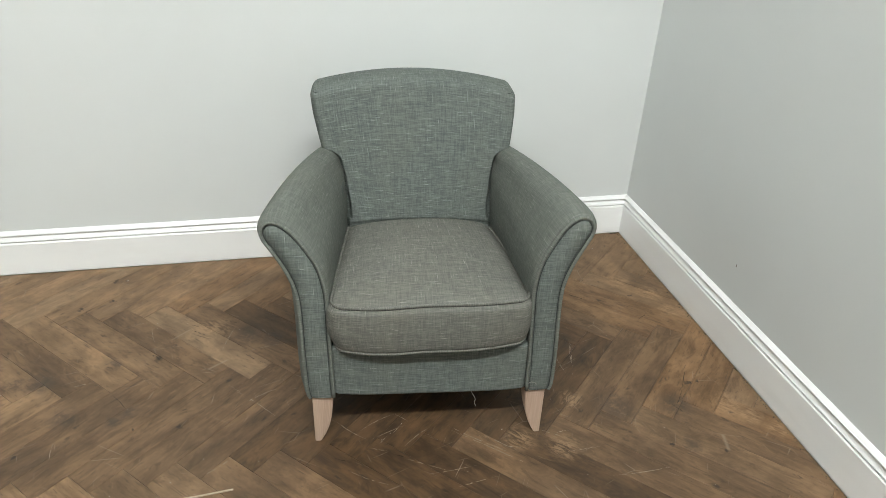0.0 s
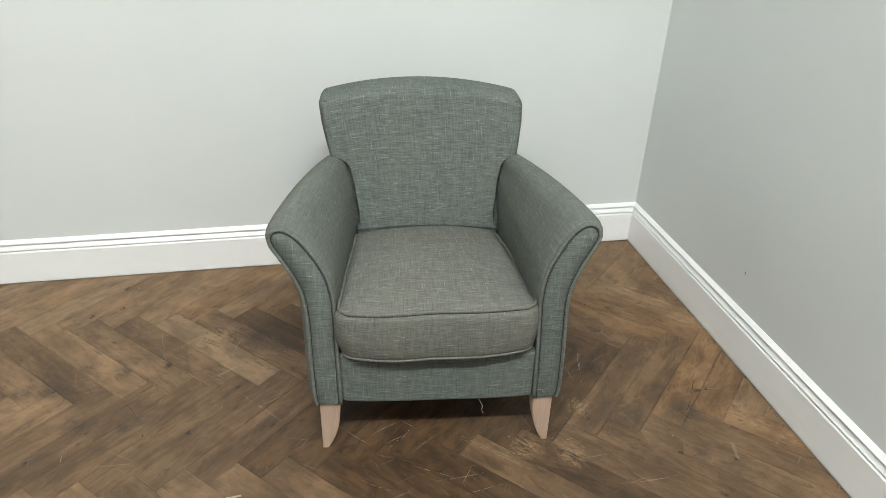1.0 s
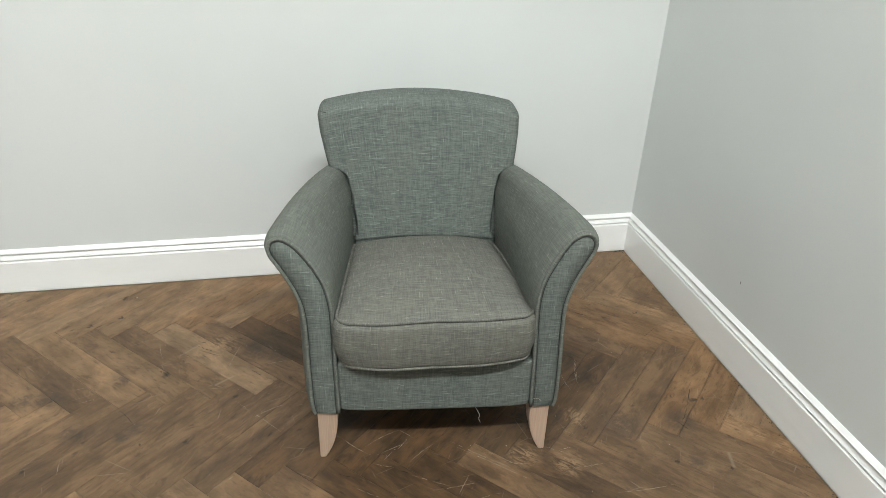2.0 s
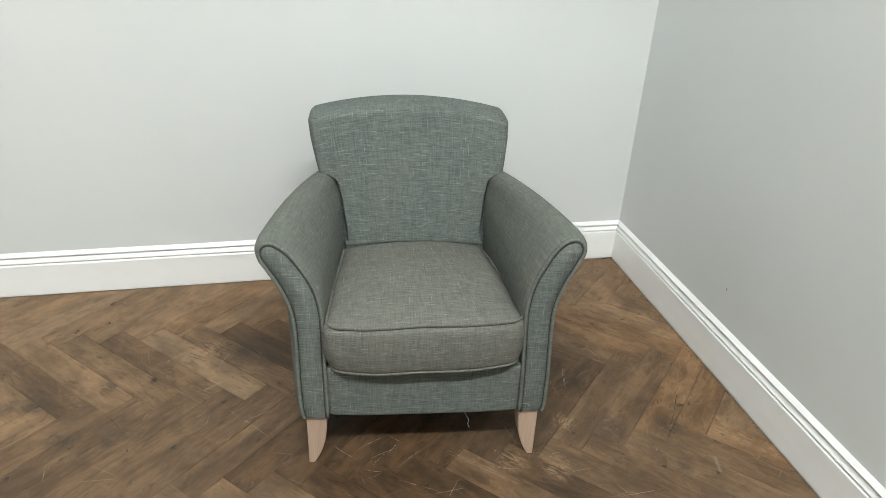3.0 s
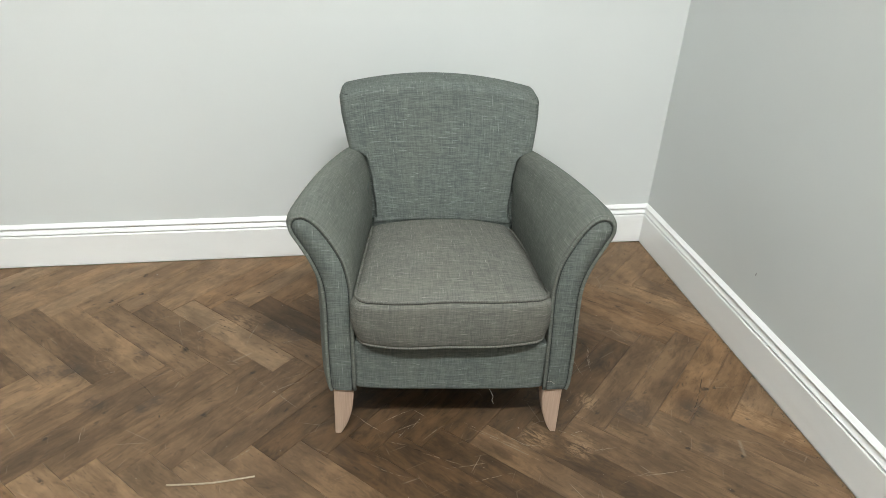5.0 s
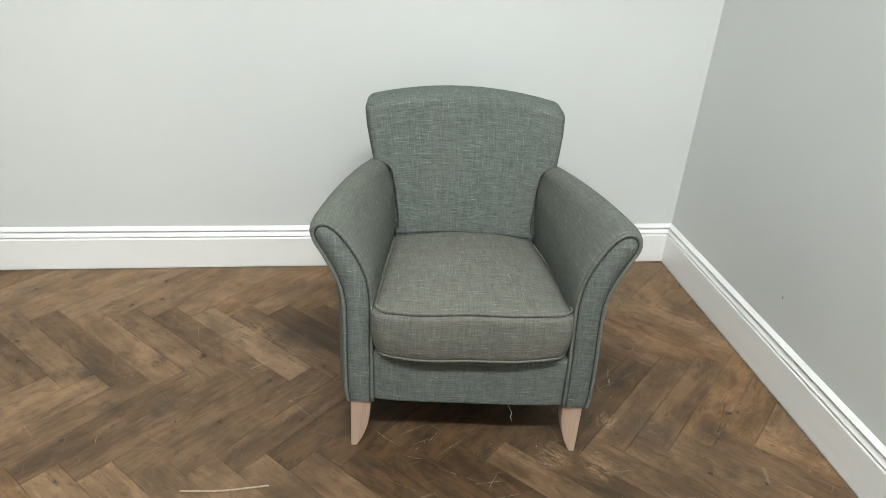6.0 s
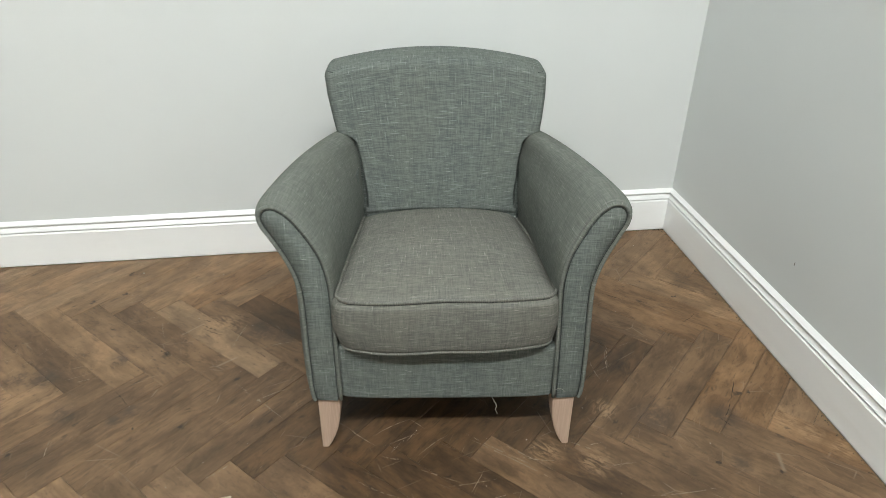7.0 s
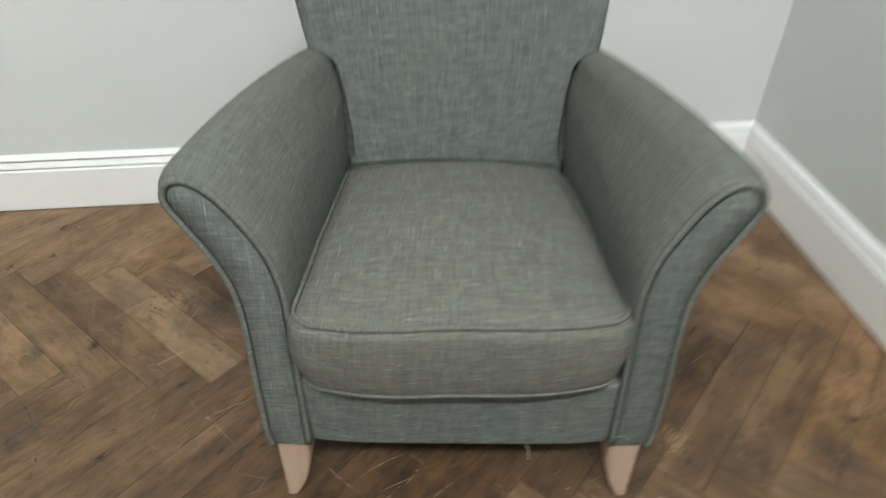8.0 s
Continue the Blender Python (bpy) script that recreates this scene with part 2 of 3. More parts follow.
LINEN = fabric_material("grey_green_linen", (0.985, 1.0, 0.967), 0.15)
LINEN_ARM = fabric_material("muted_grey_linen", (1.045, 1.015, 0.950), 0.45)
LINEN_WARM = fabric_material("warmer_grey_linen", (1.118, 1.014, 0.943), 0.25)
WALL = wall_material()
WHITE = white_paint()
BEECH = leg_material()
DUST_COVER = plain("black_dust_cover_cloth", (0.012, 0.012, 0.012), 0.95)
SUBFLOOR = plain("dark_subfloor", (0.03, 0.022, 0.016), 0.9)
# for the stitched darts, and for the shade drawn beside the cords
SEAM_SHADE = plain("dark_seam_and_cord_shade", (0.035, 0.042, 0.040), 0.95)
THREAD = plain("pale_thread", (0.55, 0.52, 0.45), 0.9)
MARK = plain("dark_scuff", (0.22, 0.21, 0.20), 0.8)
SPLINTER = plain("pale_wood_splinter", (0.52, 0.43, 0.32), 0.8, 0.4, 120)
OAK_TAN = plank_material("oak_tan", (0.252, 0.157, 0.087), (0.155, 0.095, 0.051))
OAK_PALE = plank_material("oak_pale", (0.290, 0.190, 0.112), (0.190, 0.122, 0.070))
OAK_BROWN = plank_material("oak_brown", (0.213, 0.132, 0.073), (0.120, 0.074, 0.040))
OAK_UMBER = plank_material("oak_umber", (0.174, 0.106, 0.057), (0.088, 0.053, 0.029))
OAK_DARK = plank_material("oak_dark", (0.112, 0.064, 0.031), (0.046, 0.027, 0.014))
OAK_CHESTNUT = plank_material("oak_chestnut", (0.226, 0.133, 0.068), (0.124, 0.069, 0.032))

# ---- mesh helpers ----


def link_mesh(name, bm, mat, smooth=True):
    me = bpy.data.meshes.new(name)
    bm.normal_update()
    bm.to_mesh(me)
    bm.free()
    me.materials.append(mat)
    if smooth:
        me.shade_smooth()
    return new(name, me)


def part(name, bm, mat, parent, label="", smooth=True):
    ob = link_mesh(name, bm, mat, smooth)
    ob.parent = parent
    if label:
        ob["label"] = label
    return ob


def box(bm, x0, x1, y0, y1, z0, z1):
    v = [bm.verts.new((x, y, z)) for x in (x0, x1) for y in (y0, y1) for z in (z0, z1)]
    for f in ((0, 1, 3, 2), (4, 6, 7, 5), (0, 4, 5, 1), (2, 3, 7, 6), (0, 2, 6, 4), (1, 5, 7, 3)):
        bm.faces.new([v[k] for k in f])


def edge_values(h, r, n, m=5):
    """Grid values from -h to h, closer where the edge is rounded."""
    inner = [-(h - r) + 2 * (h - r) * k / n for k in range(n + 1)]
    ends = [(h - r) + r * math.tan(math.pi / 4 * k / m) for k in range(1, m + 1)]
    return [-e for e in reversed(ends)] + inner + ends


def rounded(p, h, r):
    inner = Vector([max(-(h[k] - r[k]), min(h[k] - r[k], p[k])) for k in range(3)])
    d = Vector([(p[k] - inner[k]) / r[k] for k in range(3)])
    if d.length < 1e-9:
        return Vector(p)
    d.normalize()
    return Vector([inner[k] + d[k] * r[k] for k in range(3)])


def padded_box(h, r, n, deform):
    """A box with rounded edges, bent by deform(x, y, z); UV in metres on every side."""
    bm = bmesh.new()
    uv = bm.loops.layers.uv.new("UVMap")
    r = r if isinstance(r, tuple) else (r, r, r)
    vals = [edge_values(h[k], r[k], n[k]) for k in range(3)]
    made = {}

    def vert(p):
        key = tuple(round(c, 6) for c in p)
        if key not in made:
            made[key] = bm.verts.new(deform(*rounded(p, h, r)))
        return made[key]

    for axis in range(3):
        a, b = [(1, 2), (0, 2), (0, 1)][axis]
        for side in (-1, 1):
            for i in range(len(vals[a]) - 1):
                for j in range(len(vals[b]) - 1):
                    quad = []
                    for s, t in ((i, j), (i + 1, j), (i + 1, j + 1), (i, j + 1)):
                        p = [0, 0, 0]
                        p[axis], p[a], p[b] = side * h[axis], vals[a][s], vals[b][t]
                        quad.append((vert(p), (p[a] + 0.37 * axis, p[b] + 0.11 * side)))
                    flip = (side > 0) == (axis == 1)
                    if flip:
                        quad.reverse()
                    f = bm.faces.new([q[0] for q in quad])
                    for loop, q in zip(f.loops, quad):
                        loop[uv].uv = q[1]
    return bm


def tube(points, radius, closed=False, sides=8):
    """A cord along the points."""
    bm = bmesh.new()
    uv = bm.loops.layers.uv.new("UVMap")
    pts = [Vector(p) for p in points]
    n = len(pts)
    rings, run = [], 0.0
    up = None
    for k, p in enumerate(pts):
        a = pts[(k - 1) % n] if closed or k else p
        b = pts[(k + 1) % n] if closed or k < n - 1 else p
        way = (b - a).normalized()
        if up is None:
            up = way.orthogonal().normalized()
        up = (up - way * up.dot(way)).normalized()
        side = way.cross(up)
        rings.append([bm.verts.new(p + radius * (math.cos(t) * up + math.sin(t) * side)) for t in (2 * math.pi * s / sides for s in range(sides))])
    last = n if closed else n - 1
    for k in range(last):
        r0, r1 = rings[k], rings[(k + 1) % n]
        seg = (pts[(k + 1) % n] - pts[k]).length
        for s in range(sides):
            f = bm.faces.new((r0[s], r0[(s + 1) % sides], r1[(s + 1) % sides], r1[s]))
            for loop, c in zip(f.loops, ((s, run), (s + 1, run), (s + 1, run + seg), (s, run + seg))):
                loop[uv].uv = (c[0] * radius * 0.8, c[1])
        run += seg
    if not closed:
        bm.faces.new(list(reversed(rings[0])))
        bm.faces.new(rings[-1])
    return bm


def spline(points, per=6):
    """Catmull-Rom through the points."""
    pts = [Vector(p) for p in points]
    pts = [2 * pts[0] - pts[1]] + pts + [2 * pts[-1] - pts[-2]]
    out = []
    for k in range(1, len(pts) - 2):
        p0, p1, p2, p3 = pts[k - 1 : k + 3]
        for s in range(per):
            t = s / per
            out.append(0.5 * (2 * p1 + (p2 - p0) * t + (2 * p0 - 5 * p1 + 4 * p2 - p3) * t * t + (3 * p1 - p0 - 3 * p2 + p3) * t ** 3))
    out.append(pts[-2])
    return out


def smooth(a, b, x):
    t = max(0.0, min(1.0, (x - a) / (b - a)))
    return t * t * (3 - 2 * t)


# ---- room ----


def slab(name, x0, x1, y0, y1, z0, z1, mat, label, category):
    bm = bmesh.new()
    box(bm, x0, x1, y0, y1, z0, z1)
    return tagged(link_mesh(name, bm, mat, False), label, category, kind="structure")


T = 0.12
slab("floor", -ROOM_W, BACK, -ROOM_D, BACK, -0.10, -0.018, SUBFLOOR, "worn oak herringbone parquet floor", "floor")
slab("wall_north", -ROOM_W - T, BACK + T, BACK, BACK + T, -0.1, ROOM_H, WALL, "smooth off-white painted wall behind the armchair", "wall")
slab("wall_east", BACK, BACK + T, -ROOM_D - T, BACK, -0.1, ROOM_H, WALL, "smooth off-white painted side wall", "wall")
slab("wall_west", -ROOM_W - T, -ROOM_W, -ROOM_D - T, BACK, -0.1, ROOM_H, WALL, "plain off-white painted wall", "wall")
slab("wall_south", -ROOM_W, BACK, -ROOM_D - T, -ROOM_D, -0.1, ROOM_H, WALL, "plain off-white painted wall", "wall")
slab("ceiling", -ROOM_W - T, BACK + T, -ROOM_D - T, BACK + T, ROOM_H, ROOM_H + T, WALL, "plain white painted ceiling", "ceiling")


def skirting(name, length, m, start=0, end=0):
    """A skirting board with two grooves, along local x; its face stands at y = 0 and its back on the wall, the ends mitred."""
    b = BACK
    prof = [(b, 0.171), (0.0130, 0.1710), (0.0124, 0.1706), (0.0116, 0.1697), (0.0024, 0.1576), (0.0024, 0.1560), (0.0132, 0.1556), (0.0132, 0.1506),
            (0.0128, 0.1500), (0.0118, 0.1494), (0.0014, 0.1345), (0.0012, 0.1322), (0.0130, 0.1316), (0.0130, 0.1270), (0.0036, 0.1264), (0.0006, 0.1230),
            (0.0, 0.1218), (0.0, 0.0014), (b, 0.0014)]
    bm = bmesh.new()
    n = 24
    rings = []
    for k in range(n + 1):
        x = length * k / n
        cut = -start if k == 0 else end if k == n else 0
        rings.append([bm.verts.new((x + cut * y, y, z)) for y, z in prof])
    for k in range(n):
        for s in range(len(prof)):
            t = (s + 1) % len(prof)
            bm.faces.new((rings[k][s], rings[k + 1][s], rings[k + 1][t], rings[k][t]))
    bm.faces.new(rings[0])
    bm.faces.new(list(reversed(rings[-1])))
    bmesh.ops.recalc_face_normals(bm, faces=bm.faces)
    ob = link_mesh(name, bm, WHITE, False)
    ob.matrix_world = m
    return tagged(ob, "white gloss-painted grooved skirting board along the wall", "skirting board", kind="structure")


skirting("baseboard_north", ROOM_W, pose(-ROOM_W, 0, 0), end=1)
skirting("baseboard_east", ROOM_D, pose(0, 0, 0, 0, 0, -90), start=1)

def emitter(name, colour, strength):
    m = bpy.data.materials.new(name)
    m.use_nodes = True
    nt = m.node_tree
    nt.nodes.remove(nt.nodes["Principled BSDF"])
    e = nt.nodes.new("ShaderNodeEmission")
    e.inputs["Color"].default_value, e.inputs["Strength"].default_value = (*colour, 1), strength
    nt.links.new(e.outputs[0], nt.nodes["Material Output"].inputs["Surface"])
    return m


GLOW = emitter("lit_diffuser", (0.97, 1.0, 0.975), BATTEN_STRENGTH)


def ceiling_light(x, y):
    """A long slim batten under the ceiling, lying along x."""
    top = tagged(new("ceiling_light"), "slim white lit batten light on the ceiling", "ceiling light", "ceiling batten lights")
    top.location = (x, y, ROOM_H)
    bm = bmesh.new()
    box(bm, -0.74, 0.74, -0.07, 0.07, -0.03, -0.0005)
    for end in (-1, 1):
        x0, x1 = sorted((end * 0.74, end * 0.76))
        box(bm, x0, x1, -0.07, 0.07, -0.075, -0.0005)
    part("frame", bm, WHITE, top, smooth=False)
    bm = bmesh.new()
    box(bm, -0.738, 0.738, -0.055, 0.055, -0.070, -0.031)
    part("diffuser", bm, GLOW, top, "glowing opal diffuser", smooth=False)
    return top


lamp = ceiling_light(-0.80, -3.4)
copy_thing(lamp, pose(-2.36, -3.4, ROOM_H))

# ---- armchair ----
CHAIR = pose(-0.9989, -1.0003, 0, 0, 0, -6.02)
chair = tagged(new("armchair"), "grey-green linen armchair with flared arms, piped edges and pale wooden legs", "armchair")
chair.matrix_world = CHAIR


def lean(x, z):
    """The chair stands a little out of true."""
    return x - 0.019 * max(0.0, z - 0.16) - 0.030 * max(0.0, z - 0.58)


def back_half_width(z):
    w = np.interp(z, (0.30, 0.45, 0.57, 0.64, 0.70, 0.745, 0.80), (0.225, 0.245, 0.277, 0.291, 0.301, 0.304, 0.302))
    return float(w)


# arms: the outline of the front, inner foot over the top to the outer foot
ARM_IN = [(0.249, 0.158), (0.249, 0.24), (0.248, 0.33), (0.246, 0.42), (0.247, 0.48), (0.258, 0.54), (0.283, 0.595), (0.312, 0.640), (0.342, 0.662), (0.366, 0.658), (0.377, 0.640)]
ARM_OUT = [(0.374, 0.618), (0.360, 0.590), (0.334, 0.535), (0.317, 0.475), (0.314, 0.40), (0.316, 0.30), (0.316, 0.22), (0.314, 0.175), (0.309, 0.158)]
ARM_LINE = [Vector((p.x, p.y)) for p in spline([(*p, 0) for p in ARM_IN + ARM_OUT], 4)]


def grown(line, d):
    """The open outline pushed outwards by d."""
    out = []
    for k, p in enumerate(line):
        a, b = line[max(k - 1, 0)], line[min(k + 1, len(line) - 1)]
        t = (b - a).normalized()
        out.append(p + d * Vector((-t.y, t.x)))
    return out


def arm_end(z):
    """Where the arm meets the leaning face of the backrest, by height."""
    return 0.480 + 0.29 * (max(z, 0.40) - 0.40) + 0.045 * smooth(0.54, 0.66, z)


def arm_shape(p, w, fuller=0.0):
    """Carries a point of the front outline back along the arm: the flare dies away and the top falls."""
    v = -0.013 + (arm_end(p.y) + 0.013) * w
    s = max(0.0, v) / 0.63
    flare = smooth(0.40, 0.68, p.y)
    return (p.x - flare ** 1.8 * 0.056 * s - 0.034 * s + 0.014 * s * smooth(0.43, 0.54, p.y) * (1 - smooth(0.62, 0.67, p.y)) + fuller * flare * math.sin(math.pi * min(s, 1.0)), v, p.y - flare * 0.082 * s ** 1.6)


ARM_BACK = []
for p in grown(ARM_LINE, 0.0095)[12:60]:
    at = arm_shape(p, 0.99)
    ARM_BACK.append((at[0], at[2]))


def outside_arm(x, z):
    """How far a point of the backrest lies from the end of the arm; below nought behind it."""
    best, sign = 9.0, 1.0
    for (x0, z0), (x1, z1) in zip(ARM_BACK, ARM_BACK[1:]):
        dx, dz = x1 - x0, z1 - z0
        t = max(0.0, min(1.0, ((x - x0) * dx + (z - z0) * dz) / (dx * dx + dz * dz)))
        d = math.hypot(x - x0 - t * dx, z - z0 - t * dz)
        if d < best:
            best, sign = d, -1.0 if (x - x0) * dz - (z - z0) * dx > 0 else 1.0
    return best * sign


BACK_H = (0.30, 0.075, 0.235)
BACK_R = (0.020, 0.050, 0.020)


def bend_back(x, y, z):
    s = x / BACK_H[0]
    zz = z + 0.530
    top = smooth(0.45, 0.76, zz)
    zz += 0.038 * top * (1 - s * s)
    wide = back_half_width(zz - 0.038 * top * (1 - s * s))
    wide *= 0.989 if s > 0 else 1.0
    front = -0.016 * (1 - s * s) * (1 - (z / BACK_H[2]) ** 2) if y < 0 else 0.0
    if y < 0:
        # drawn in along the seam where it meets the arms
        front += 0.026 * (1 - smooth(0.0005, 0.0095, outside_arm(abs(s * wide), zz)))
        # and behind the seat cushion
        front += 0.007 * (1 - smooth(0.386 + 0.020 * (1 - s * s), 0.398 + 0.020 * (1 - s * s), zz))
    return (lean(s * wide, zz), y + front + 0.475 + BACK_H[1] + 0.29 * (zz - 0.40), zz)


part("backrest", padded_box(BACK_H, BACK_R, (220, 3, 130), bend_back), LINEN, chair, "fan-shaped padded backrest with a curved top")

for side in (-1, 1):
    # stitched dart at each top corner
    dart = [(0.272, -0.0752, 0.226), (0.281, -0.0748, 0.2295), (0.289, -0.0725, 0.2325), (0.296, -0.058, 0.2348)]
    line = [bend_back(*rounded((side * x, y, z), BACK_H, BACK_R)) for x, y, z in dart]
    part("seam_shade", tube([(x, y - 0.0006, z) for x, y, z in line], 0.0009, sides=5), SEAM_SHADE, chair)

# seat cushion, piped along both edges
SEAT_H = (0.2475, 0.2505, 0.067)


def bend_seat(x, y, z):
    a, b, c = x / SEAT_H[0], y / SEAT_H[1], z / SEAT_H[2]
    # the filling domes the top, most towards the back
    crown = (1 - abs(a) ** 2.4) * (1 - (0.42 if b > 0 else 0.90) * b * b)
    up = 0.033 * crown * smooth(-0.2, 1.0, c) - 0.006 * (1 - a * a) * smooth(0.2, 1.0, -c)
    bulge = -0.030 * (1 - a ** 4) * smooth(0.2, 1.0, -b) - 0.007 * (1 - c * c) * smooth(0.5, 1.0, -b)
    wide = (1.0 - (0.060 if a < 0 else 0.076) * (b + 1)) * (1 - 0.030 * smooth(-0.1, 1.0, -c))
    # the boxing swells sideways between the two cords
    side = (0.008 if a < 0 else 0.003) * (1 - c * c) * smooth(0.5, 1.0, abs(a)) * (-1 if a < 0 else 1)
    # one side swells over its cord and bows outwards
    sag = smooth(0.82, 1.0, a) * smooth(-0.5, 1.0, c) * (1 - smooth(0.55, 0.95, -b))
    side += 0.009 * (1 - b * b) * smooth(0.5, 1.0, a)
    yy = y + 0.2265 + bulge
    zz = z + 0.385 + up - 0.11 * yy + 0.003 * math.sin(9 * x + 1) - 0.008 * smooth(0.0, 1.0, -b) * (0.6 - 0.4 * a)
    zz += 0.0012 * math.sin(31 * x + 2) * smooth(0.6, 1.0, -b) - 0.018 * smooth(0.84, 1.0, b) * smooth(-0.5, 1.0, c)
    zz -= 0.009 * sag
    return (lean(x * wide + side, zz), yy, zz)


cushion = part("seat_cushion", padded_box(SEAT_H, (0.036, 0.036, 0.020), (30, 30, 8), bend_seat), LINEN_WARM, chair, "loose box seat cushion in a warmer grey than the frame")


def cushion_edge(side, drop=0.0, draw=0.0):
    c, cz = 0.036 * 0.29 - 0.0034, 0.020 * 0.29 - 0.0034
    if side < 0:
        c, cz = c - 0.0045, cz + 0.0070   # the lower cord stands proud of the boxing
    hx, hy, z = SEAT_H[0] - c - draw, SEAT_H[1] - c - draw, side * (SEAT_H[2] - cz) - drop
    q = 0.034
    pts = []
    for cx, cy, a0 in ((hx - q, hy - q, 0), (-hx + q, hy - q, 90), (-hx + q, -hy + q, 180), (hx - q, -hy + q, 270)):
        for k in range(6):
            a = radians(a0 + 90 * k / 5)
            pts.append((cx + q * math.cos(a), cy + q * math.sin(a)))
    out = []
    for k, (x, y) in enumerate(pts):
        x1, y1 = pts[(k + 1) % len(pts)]
        n = max(1, int(math.hypot(x1 - x, y1 - y) / 0.02))
        for s in range(n):
            out.append(bend_seat(x + (x1 - x) * s / n, y + (y1 - y) * s / n, z))
    return out


for side in (1, -1):
    part("piping", tube(cushion_edge(side), 0.0037, True), LINEN_WARM, cushion)
# a dark tube draws the shade between upper cord and boxing
part("seam_shade", tube(cushion_edge(1, 0.0044, 0.0004), 0.0012, True, sides=5), SEAM_SHADE, cushion, "dark line below the cord, standing in for its shade")

# front rail and deck
RAIL_H = (0.249, 0.03, 0.075)
part("front_rail", padded_box(RAIL_H, 0.012, (28, 2, 6), lambda x, y, z: (x, y + 0.019 - 0.010 * (1 - (x / 0.249) ** 6), z + 0.233 - 0.006 * x)), LINEN, chair, "upholstered front rail under the cushion")
part("seat_deck", padded_box((0.285, 0.31, 0.062), 0.01, (3, 3, 2), lambda x, y, z: (x, y + 0.36, z + 0.230)), DUST_COVER, chair, "black cloth underside")
part("outside_back", padded_box((0.262, 0.03, 0.21), 0.015, (4, 2, 6), lambda x, y, z: (x, y + 0.66 + 0.22 * (z + 0.21), z + 0.375)), LINEN, chair)

# arms
def settled(side, x, y, z, w=0.0):
    """The front of one arm leans back as it rises; the other tips inwards a little."""
    t = max(0.0, (z - 0.16) / 0.48) * (1 - w) ** 1.5
    if side < 0:
        return (lean(-x - 0.005 * t * t, z), y + 0.044 * t, z - 0.021 * t)
    return (lean(x - 0.003 * t * t, z), y + 0.008 * t, z)


def arm(side):
    stations = [(0.0, -0.003), (0.0003, 0.0015), (0.006, 0.0055), (0.020, 0.0085), (0.045, 0.0110)]
    stations += [(0.08 + 0.86 * k / 16, 0.012) for k in range(17)]
    stations += [(0.970, 0.0118), (0.985, 0.0105), (0.994, 0.0070), (1.0, -0.004)]
    bm = bmesh.new()
    uv = bm.loops.layers.uv.new("UVMap")
    rings, run = [], [0.0]
    for k in range(1, len(ARM_LINE)):
        run.append(run[-1] + (ARM_LINE[k] - ARM_LINE[k - 1]).length)
    for v, d in stations:
        ring = []
        for k, (p, foot) in enumerate(zip(grown(ARM_LINE, d), grown(ARM_LINE, 0.35 * d))):
            inner = k < 4 * len(ARM_IN)
            if inner:
                p = p.lerp(foot, 1 - smooth(0.40, 0.56, p.y))   # pressed flat by the cushion
            x, y, z = arm_shape(p, v, 0.006 if side < 0 else 0.0)
            if not inner:
                x += 0.007 * smooth(0.0, 0.03, y) * (1 - smooth(0.46, 0.60, z)) * smooth(0.155, 0.185, z)
            z = max(z, 0.158)
            ring.append(bm.verts.new(settled(side, x, y, z, v)))
        rings.append(ring)
    for k in range(len(rings) - 1):
        for s in range(len(ARM_LINE)):
            t = (s + 1) % len(ARM_LINE)
            quad = [rings[k][s], rings[k + 1][s], rings[k + 1][t], rings[k][t]]
            a, b = 0.52 * stations[k][0], 0.52 * stations[k + 1][0]
            us = [(a, run[s]), (b, run[s]), (b, run[t]), (a, run[t])]
            if side < 0:
                quad.reverse()
                us.reverse()
            f = bm.faces.new(quad)
            for loop, c in zip(f.loops, us):
                loop[uv].uv = (c[0] + 3 * side, c[1])
    bm.faces.new(rings[-1] if side > 0 else list(reversed(rings[-1])))
    bmesh.ops.recalc_face_normals(bm, faces=bm.faces)
    ob = part("arm", bm, LINEN_ARM, chair, "padded arm flaring outwards at the front")
    # front facing panel
    bm = bmesh.new()
    uv = bm.loops.layers.uv.new("UVMap")
    outer = [bm.verts.new(settled(side, p.x, -0.0060, p.y)) for p in grown(ARM_LINE, -0.0045)]
    inner = [bm.verts.new(settled(side, p.x, -0.0190, p.y)) for p in grown(ARM_LINE, -0.0085)]
    n = len(outer)
    for s in range(n - 1):
        bm.faces.new((outer[s], outer[s + 1], inner[s + 1], inner[s]))
    for s in range(n // 2):
        if s + 1 < n - 2 - s:
            bm.faces.new((inner[s], inner[s + 1], inner[n - 2 - s], inner[n - 1 - s]))
    bmesh.ops.recalc_face_normals(bm, faces=bm.faces)
    for f in bm.faces:
        for loop in f.loops:
            loop[uv].uv = (loop.vert.co.x + 5, loop.vert.co.z)
    part("front_panel", bm, LINEN, ob)
    cord = [settled(side, p.x, -0.0160, p.y) for p in grown(ARM_LINE, -0.0008)]
    part("piping", tube(cord, 0.0050), LINEN_ARM, ob)
    # a dark tube draws the shade between cord and front panel
    line = [settled(side, p.x, -0.0186, p.y) for p in grown(ARM_LINE, -0.0068)]
    part("seam_shade", tube(line, 0.0009, sides=5), SEAM_SHADE, ob, "dark line inside the cord, standing in for its shade")
    return ob


arm(-1)
arm(1)
for side in (-1, 1):
    part("side_panel", padded_box((0.028, 0.13, 0.185), 0.012, (2, 4, 5), lambda x, y, z: (side * 0.256 + x, y + 0.545 + 0.1 * z, z + 0.350)), LINEN, chair)



